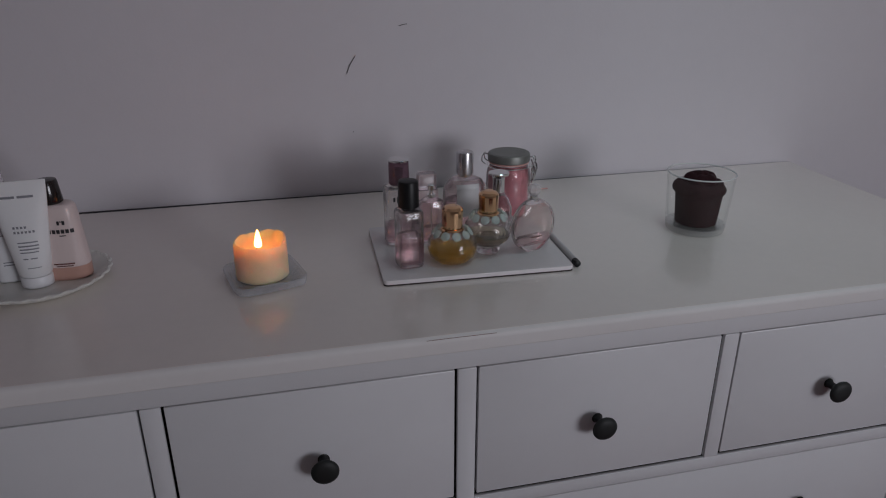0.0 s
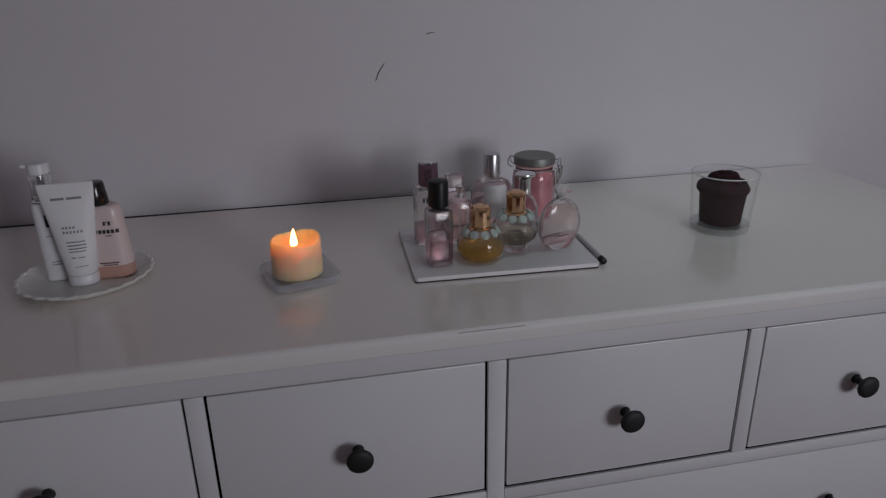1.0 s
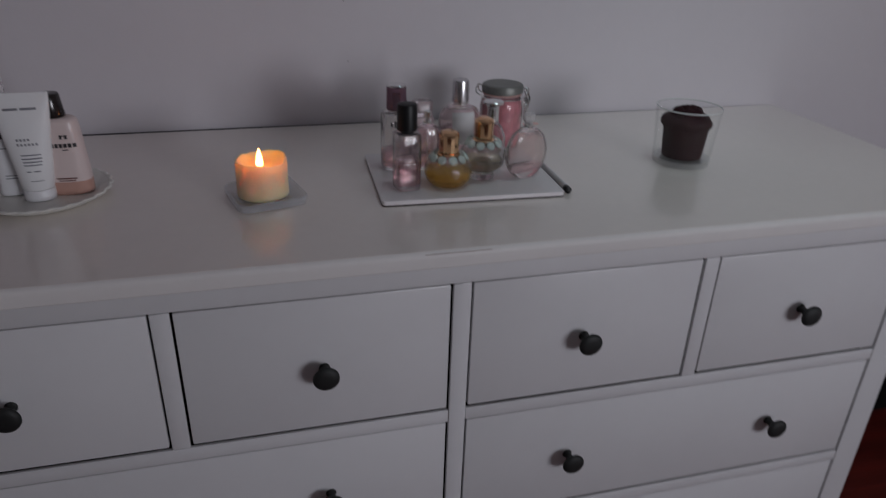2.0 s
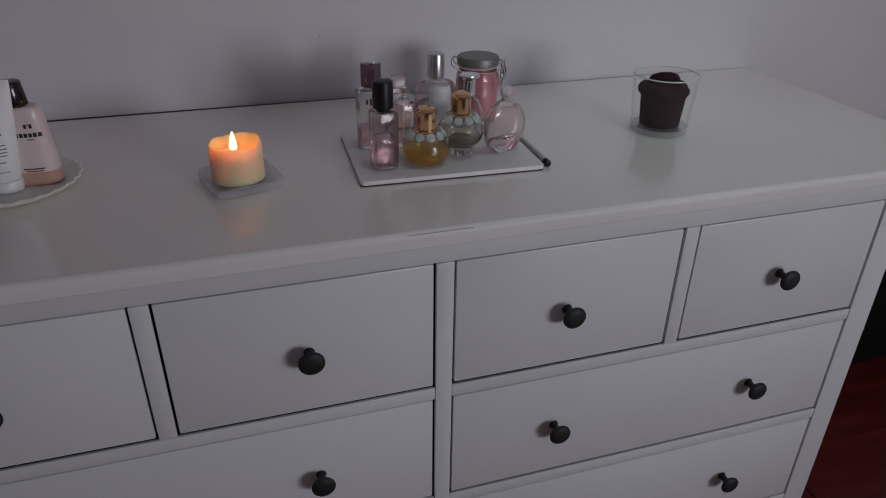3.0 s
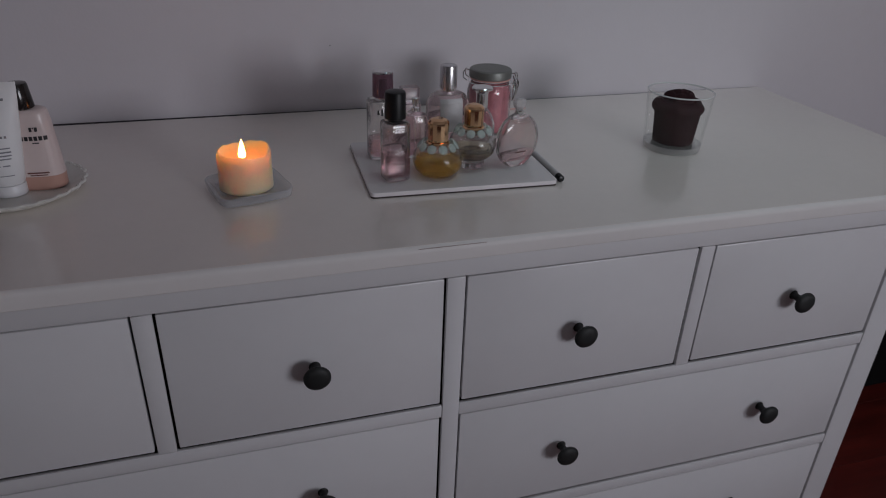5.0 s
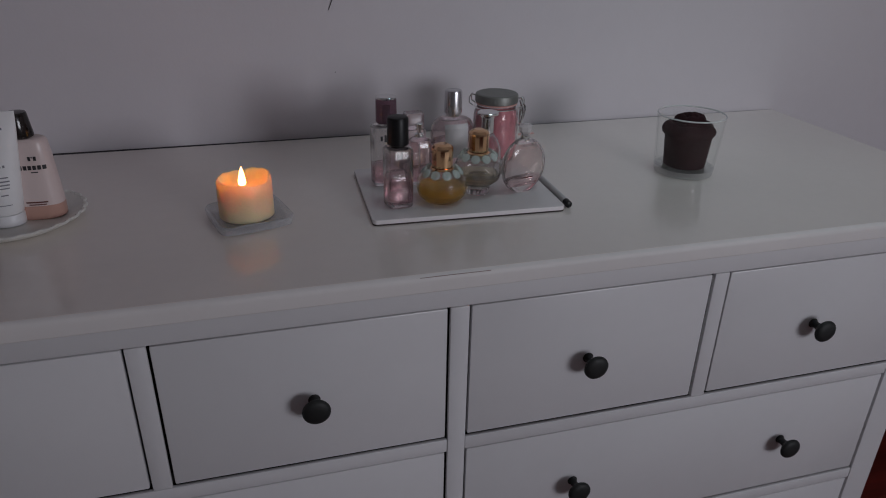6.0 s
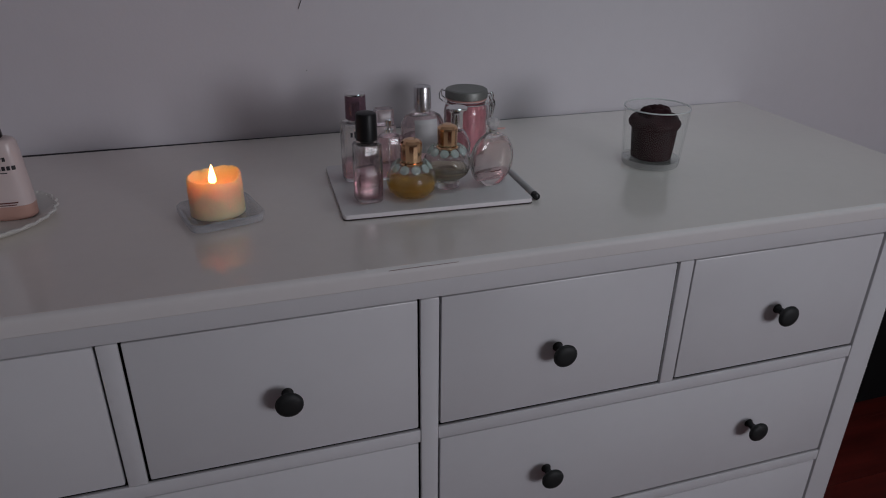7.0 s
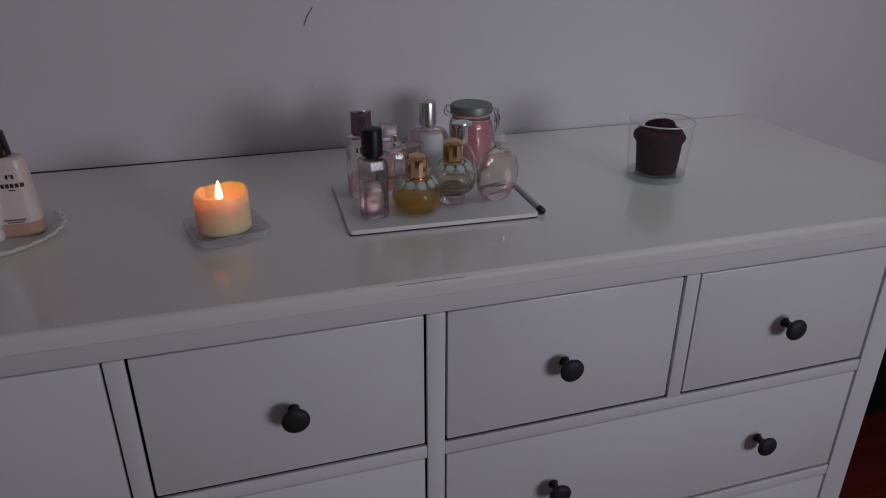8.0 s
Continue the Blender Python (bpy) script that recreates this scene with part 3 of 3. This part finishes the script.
r = [(0, 0.0225, 0.011, 4), (0.0015, 0.0245, 0.0125, 4), (0.01, 0.025, 0.013, 4), (0.052, 0.0245, 0.0125, 4), (0.066, 0.019, 0.011, 3.5), (0.0715, 0.009, 0.008, 3), (0.073, 0.0065, 0.0065, 2)]
vessel(b3, r, 0.0022, 0.006, 0.30, LIQPALE, GLASSP, top=0.066)
part("collar", lathe([(0.0732, 0.0068), (0.0775, 0.0068), (0.078, 0.006)], 24), CHROME, b3, "silver collar", smooth=True)
part("sprayer", lathe([(0.0782, 0.0030), (0.0835, 0.0030), (0.0838, 0.0056), (0.0920, 0.0054), (0.0928, 0.0045)], 24), CHROME, b3, "silver sprayer", smooth=True)
part("dip_tube", lathe([(0.008, 0.0009), (0.0655, 0.0009)], 8), WHITEPL, b3)

# pale pink frosted bottle behind it
b4 = thing("perfume_bottle", "pale pink frosted square bottle with a flat cap", "perfume bottle", 0.017, -0.163, TZ, 3, "perfume bottles")
r = body_rows(0.072, 0.018, 0.013, 5, 0.003)
part("body", loft(r, 36), PINKFROST, b4, smooth=True)
part("cap", loft([(0.0722, 0.0145, 0.011, 5), (0.0730, 0.0152, 0.0117, 5), (0.0955, 0.0152, 0.0117, 5), (0.0968, 0.0142, 0.0107, 5)], 36), PINKFROST, b4, "pale pink cap", smooth=True)

# large rounded bottle with silver cap and white label
b5 = thing("perfume_bottle", "rounded pale pink bottle with silver cap and white label", "perfume bottle", 0.077, -0.176, TZ, 2, "perfume bottles")
r = [(0, 0.030, 0.018, 2.6), (0.002, 0.033, 0.020, 2.6), (0.012, 0.0350, 0.0215, 2.6), (0.060, 0.0350, 0.022, 2.6), (0.076, 0.0335, 0.021, 2.5), (0.085, 0.0285, 0.018, 2.3), (0.0900, 0.020, 0.0145, 2), (0.0920, 0.012, 0.012, 2)]
vessel(b5, r, 0.0024, 0.007, 0.6, LIQPALE, GLASSP, top=0.086)
part("label", patch(r, -0.0185, 0.0185, 0.030, 0.0825, nz=8), LABEL, b5, "white label")
part("collar", lathe([(0.0921, 0.0115), (0.0957, 0.0115)], 28), CHROME, b5, smooth=True)
part("cap", lathe([(0.0959, 0.0128), (0.0967, 0.0137), (0.1290, 0.0135), (0.1313, 0.0128), (0.1321, 0.011)], 36), SILVER, b5, "brushed silver cap", smooth=True)

# silver-topped bottle
b6 = thing("perfume_bottle", "curved clear bottle with a flared silver cap", "perfume bottle", 0.130, -0.190, TZ, 0, "perfume bottles")
r = [(0, 0.018, 0.018, 2), (0.002, 0.021, 0.021, 2), (0.012, 0.0235, 0.0235, 2), (0.04, 0.0225, 0.0225, 2), (0.055, 0.0165, 0.0165, 2), (0.063, 0.0105, 0.0105, 2), (0.065, 0.0095, 0.0095, 2)]
vessel(b6, r, 0.0022, 0.006, 0.4, LIQPALE, GLASSP, top=0.060)
part("cap", lathe([(0.0652, 0.0088), (0.0660, 0.0096), (0.088, 0.0096), (0.0925, 0.0125), (0.0945, 0.0165), (0.0972, 0.0168), (0.0985, 0.0155)], 36), CHROME, b6, "flared silver cap", smooth=True)


def beaded(name_label, x, y, scale, foot, fill, liquid, turn):
    b = thing("perfume_bottle", name_label, "perfume bottle", x, y, TZ, turn, "perfume bottles")
    s = scale
    f = foot
    r = [(f, 0.018 * s, 0.018 * s, 2), (f + 0.002, 0.023 * s, 0.023 * s, 2), (f + 0.009 * s, 0.0305 * s, 0.0305 * s, 2), (f + 0.020 * s, 0.0335 * s, 0.0335 * s, 2), (f + 0.030 * s, 0.0320 * s, 0.0320 * s, 2),
         (f + 0.037 * s, 0.0265 * s, 0.0265 * s, 2), (f + 0.0415 * s, 0.0185 * s, 0.0185 * s, 2), (f + 0.0435 * s, 0.0125 * s, 0.0125 * s, 2)]
    vessel(b, r, 0.0028, f + 0.007, fill, liquid, top=f + 0.038 * s)
    if foot:
        n = 26
        part("foot", lathe([(0, 0.0165), (0.001, 0.0175), (f - 0.001, 0.0165), (f - 0.0002, 0.0155)], 40), GLASS, b, "ribbed glass foot", smooth=True)
        for k in range(n):
            a = 2 * math.pi * k / n
            part("rib", tube([(0.0177 * math.cos(a), 0.0177 * math.sin(a), 0.0015), (0.0172 * math.cos(a), 0.0172 * math.sin(a), f)], 0.0011, 5), GLASS, b, smooth=True)
    n = 10
    for k in range(n):
        a = 2 * math.pi * (k + 0.5) / n
        sp = bmesh.new()
        bmesh.ops.create_uvsphere(sp, u_segments=14, v_segments=9, radius=0.0063 * s)
        part("bead", sp, PALEBEAD, b, "turquoise glass bead", smooth=True, m=pose(0.0236 * s * math.cos(a), 0.0236 * s * math.sin(a), f + 0.0412 * s, 0, 0, math.degrees(a)) @ pose(0, 0, 0, 0, -38, 0) @ Matrix.Diagonal((0.45, 1.0, 1.0, 1)))
    z = f + 0.0437 * s
    part("collar", lathe([(z, 0.0150 * s), (z + 0.0012, 0.0156 * s), (z + 0.003, 0.0140 * s)], 36), GOLD, b, "gold collar", smooth=True)
    rows = [(z + 0.0032, 0.0122 * s), (z + 0.004, 0.0130 * s), (z + 0.026 * s, 0.0137 * s), (z + 0.0285 * s, 0.0136 * s), (z + 0.0315 * s, 0.0110 * s), (z + 0.0336 * s, 0.0060 * s)]
    bm = bmesh.new()
    rings = []
    segs = 16
    for zz, rad in rows:
        rings.append([bm.verts.new((rad * 1.03 * math.cos(2 * math.pi * i / segs + 0.35), rad * 1.03 * math.sin(2 * math.pi * i / segs + 0.35), zz)) for i in range(segs)])
    for a, c in zip(rings, rings[1:]):
        for i in range(segs):
            j = (i + 1) % segs
            bm.faces.new((a[i], a[j], c[j], c[i]))
    bm.faces.new(rings[0][::-1])
    bm.faces.new(rings[-1])
    part("cap", bm, GOLD, b, "faceted gold cap", smooth=False)
    return b


beaded("round bottle of amber perfume with gold cap and turquoise beads", 0.028, -0.292, 1.10, 0.0, 0.55, LIQAMBER, 0)
beaded("round clear perfume bottle with ribbed foot, gold cap and turquoise beads", 0.0885, -0.272, 1.07, 0.014, 0.28, LIQCLEAR, 9)

# disc bottle with crystal stopper
b9 = thing("perfume_bottle", "flat round rose-tinted bottle with a crystal stopper", "perfume bottle", 0.157, -0.280, TZ, 16, "perfume bottles")


def disc_rows(r, d, zc, n=18):
    out = []
    for k in range(n + 1):
        a = -math.pi / 2 + math.pi * (k / n)
        a = max(-1.16, min(1.42, a))
        out.append((zc + 1.10 * r * math.sin(a), r * math.cos(a), d * (0.45 + 0.55 * math.cos(a)), 2.6))
    return out


r = []
for q in disc_rows(0.0385, 0.0125, 0.0389):
    if not r or q[0] > r[-1][0] + 1e-6:
        r.append(q)
vessel(b9, r, 0.0042, 0.0105, 0.2, LIQPALE, GLASSDISC, top=0.073, segs=44)
DT = r[-1][0]
part("neck", lathe([(DT + 0.0002, 0.0062), (DT + 0.001, 0.0066), (DT + 0.0052, 0.0066), (DT + 0.0058, 0.0058)], 24), CHROME, b9, "silver neck ring", smooth=True)
part("stopper", lathe([(DT + 0.006, 0.0045), (DT + 0.0075, 0.0070), (DT + 0.0120, 0.0100), (DT + 0.0175, 0.0104), (DT + 0.0215, 0.0078), (DT + 0.0232, 0.0036)], 8), CRYSTAL, b9, "faceted crystal stopper")
part("print_bar", patch(r, -0.011, 0.009, 0.0235, 0.0250), PRINTRED, b9)

# clip-top jar behind the tray
jar = thing("storage_jar", "clip-top glass jar of pink bath salts with grey lid", "jar", 0.179, -0.092, TOP, -30)
r = [(0, 0.034, 0.034, 2), (0.002, 0.037, 0.037, 2), (0.010, 0.0385, 0.0385, 2), (0.074, 0.0385, 0.0385, 2), (0.083, 0.0365, 0.0365, 2), (0.088, 0.0335, 0.0335, 2), (0.0925, 0.0335, 0.0335, 2), (0.094, 0.0345, 0.0345, 2)]
part("body", shell(r, inset(r, 0.0028, 0.006, 0.0925), 44), GLASSP, jar, smooth=True)
part("contents", loft(inset(r, 0.0032, 0.0064, 0.0915), 44), JARPINK, jar, "coarse pink bath salts", smooth=True)
part("seal", lathe([(0.0942, 0.0350), (0.0965, 0.0355), (0.0968, 0.0350)], 44), LABELPINK, jar, "pink rubber seal", smooth=True)
part("lid", lathe([(0.0970, 0.0345), (0.0978, 0.0365), (0.1075, 0.0368), (0.1105, 0.0358), (0.1118, 0.0335), (0.1112, 0.0290), (0.1120, 0.010)], 48), GREYLID, jar, "dull grey lid", smooth=True)
ring = [(0.0372 * math.cos(2 * math.pi * k / 40), 0.0372 * math.sin(2 * math.pi * k / 40), 0.0895) for k in range(40)]
part("neck_wire", tube(ring, 0.0011, 6, True), CHROME, jar, "wire neck band", smooth=True)
for s in (-1, 1):
    part("bail", tube([(s * 0.0385, -0.010, 0.0895), (s * 0.0455, -0.010, 0.094), (s * 0.0462, -0.008, 0.102), (s * 0.0435, -0.004, 0.1075), (s * 0.0375, 0.0, 0.1055)], 0.0011, 6), CHROME, jar, "wire bail", smooth=True)
    part("bail", tube([(s * 0.0385, 0.010, 0.0895), (s * 0.0455, 0.010, 0.094), (s * 0.0462, 0.008, 0.102), (s * 0.0435, 0.004, 0.1075), (s * 0.0375, 0.0, 0.1055)], 0.0011, 6), CHROME, jar, "wire bail", smooth=True)
part("clasp", tube([(0.041, -0.009, 0.104), (0.0475, -0.009, 0.090), (0.046, -0.008, 0.072), (0.0425, -0.005, 0.062), (0.0425, 0.005, 0.062), (0.046, 0.008, 0.072), (0.0475, 0.009, 0.090), (0.041, 0.009, 0.104)], 0.0017, 6), CHROME, jar, "wire clasp", smooth=True)
for k in range(4):
    part("clasp_coil", tube([(0.0455 + 0.0035 * math.cos(2 * math.pi * i / 12), -0.009 + 0.006 * k, 0.084 + 0.0035 * math.sin(2 * math.pi * i / 12)) for i in range(12)], 0.0011, 6, True), CHROME, jar, smooth=True)
part("clasp_tongue", box(0.0405, 0.0425, -0.005, 0.005, 0.060, 0.090, 0.0008), CHROME, jar, smooth=True)

# pen beside the tray
pen = thing("pen", "slim grey pen with a black end lying beside the tray", "pen", 0.2055, -0.345, TOP + 0.0056, 0)
pm = pose(0, 0, 0, -90, 0, -2)
part("barrel", lathe([(0.012, 0.0049), (0.013, 0.0052), (0.110, 0.0050), (0.122, 0.0030), (0.128, 0.0010)], 20), PENGREY, pen, smooth=True, m=pm)
part("end_cap", lathe([(0, 0.0040), (0.0008, 0.0052), (0.0116, 0.0054), (0.0119, 0.0050)], 20), BLACKCAP, pen, "black end", smooth=True, m=pm)

# ---- rose candle in a tumbler ----
GX, GY = 0.463, -0.238
tumbler = thing("tumbler", "clear thick-based glass tumbler holding a dark candle", "glass", GX, GY, TOP)
part("wall", lathe([(0.0122, 0.0482), (0.0965, 0.0540), (0.0976, 0.0532), (0.0965, 0.0524), (0.0140, 0.0459), (0.0128, 0.0450)], 64), THIN, tumbler, "clear glass wall", smooth=True)
part("base", lathe([(0, 0.0440), (0.0008, 0.0462), (0.003, 0.0474), (0.0118, 0.0481), (0.0113, 0.0430), (0.011, 0.020)], 64), BASEGLASS, tumbler, "thick glass base", smooth=True)
edge = [(0.0533 * math.cos(2 * math.pi * k / 72), 0.0533 * math.sin(2 * math.pi * k / 72), 0.0977) for k in range(72)]
part("rim", tube(edge, 0.0012, 8, True), RIMGLASS, tumbler, "rounded glass rim", smooth=True)
rose = thing("rose_candle", "dark burgundy wax candle melted into a rose-like lump", "candle", GX, GY, TOP + 0.0119, 20)


def rose_wax():
    bm = bmesh.new()
    segs = 64
    spec = [(0, 0.0385, 0), (0.002, 0.0405, 0), (0.025, 0.0425, 0.1), (0.050, 0.0445, 0.15), (0.058, 0.0450, 0.2), (0.0615, 0.0470, 0.4), (0.066, 0.0500, 0.7), (0.0715, 0.0510, 0.8), (0.077, 0.0490, 0.8), (0.0815, 0.0440, 0.8), (0.0835, 0.0385, 0.7), (0.0825, 0.0345, 0.7), (0.0850, 0.0320, 1), (0.0915, 0.0300, 1), (0.0970, 0.0255, 1), (0.0995, 0.0190, 1), (0.0985, 0.0150, 1), (0.1015, 0.0120, 1), (0.1030, 0.0070, 0.6), (0.1032, 0.0020, 0.3)]
    rings = []
    for z, rad, w in spec:
        z, rad = z * 0.855, rad * 0.825
        ring = []
        for i in range(segs):
            a = 2 * math.pi * i / segs
            k = w * (0.055 * math.sin(5 * a + z * 40) + 0.05 * noise.noise((math.cos(a) * 2.2, math.sin(a) * 2.2, z * 50)))
            dz = w * 0.004 * noise.noise((math.cos(a) * 1.7 + 4, math.sin(a) * 1.7, z * 20))
            ring.append(bm.verts.new((rad * (1 + k) * math.cos(a), rad * (1 + k) * math.sin(a), z + dz)))
        rings.append(ring)
    for a, b in zip(rings, rings[1:]):
        for i in range(segs):
            j = (i + 1) % segs
            bm.faces.new((a[i], a[j], b[j], b[i]))
    bm.faces.new(rings[0][::-1])
    bm.faces.new(rings[-1])
    return bm


part("wax", rose_wax(), ROSEWAX, rose, smooth=True)

# ---- marks on the wall and a stick in the gap ----
for pts, lab in (([(-0.076, 0.0888, 1.172), (-0.070, 0.0880, 1.187), (-0.059, 0.0888, 1.203)], "fine dark fibre stuck on the wall"),
                 ([(0.022, 0.0888, 1.253), (0.030, 0.0882, 1.2553), (0.037, 0.0888, 1.256)], "short dark fibre stuck on the wall"),
                 ([(-0.0700, 0.0888, 1.0630), (-0.0695, 0.0885, 1.0640), (-0.0685, 0.0888, 1.0645)], "tiny dark speck on the wall")):
    tagged(part("fibre", tube(pts, 0.0006, 6), STRAND, smooth=True), lab, "fibre")
tagged(part("stick", tube([(0.268, 0.02, TOP + 0.0016), (0.286, 0.022, TOP + 0.0016), (0.300, 0.021, TOP + 0.0016)], 0.0013, 6), LABELPINK, smooth=True), "thin pinkish stick lying behind the jar", "stick")

# ---- floor planks ----
planks = {}
for j in range(18):
    y0 = Y0 + 0.0005 + j * 0.1925
    y1 = min(y0 + 0.191, Y1 - 0.0005)
    x = X0 - (j * 0.47) % 1.28
    while x < X1:
        a, b = max(x, X0 + 0.0005), min(x + 1.2805, X1 - 0.0005)
        x += 1.283
        if b - a < 0.05 or y1 - y0 < 0.02:
            continue
        key = (round(b - a, 3), round(y1 - y0, 3))
        if key in planks:
            o = new("plank", planks[key])
            o.parent = floor
            o.matrix_basis = pose(a, y0, 0)
        else:
            planks[key] = part("plank", box(0, b - a, 0, y1 - y0, -0.0115, 0, 0.0004, 1), FLOORWOOD, floor, m=pose(a, y0, 0)).data
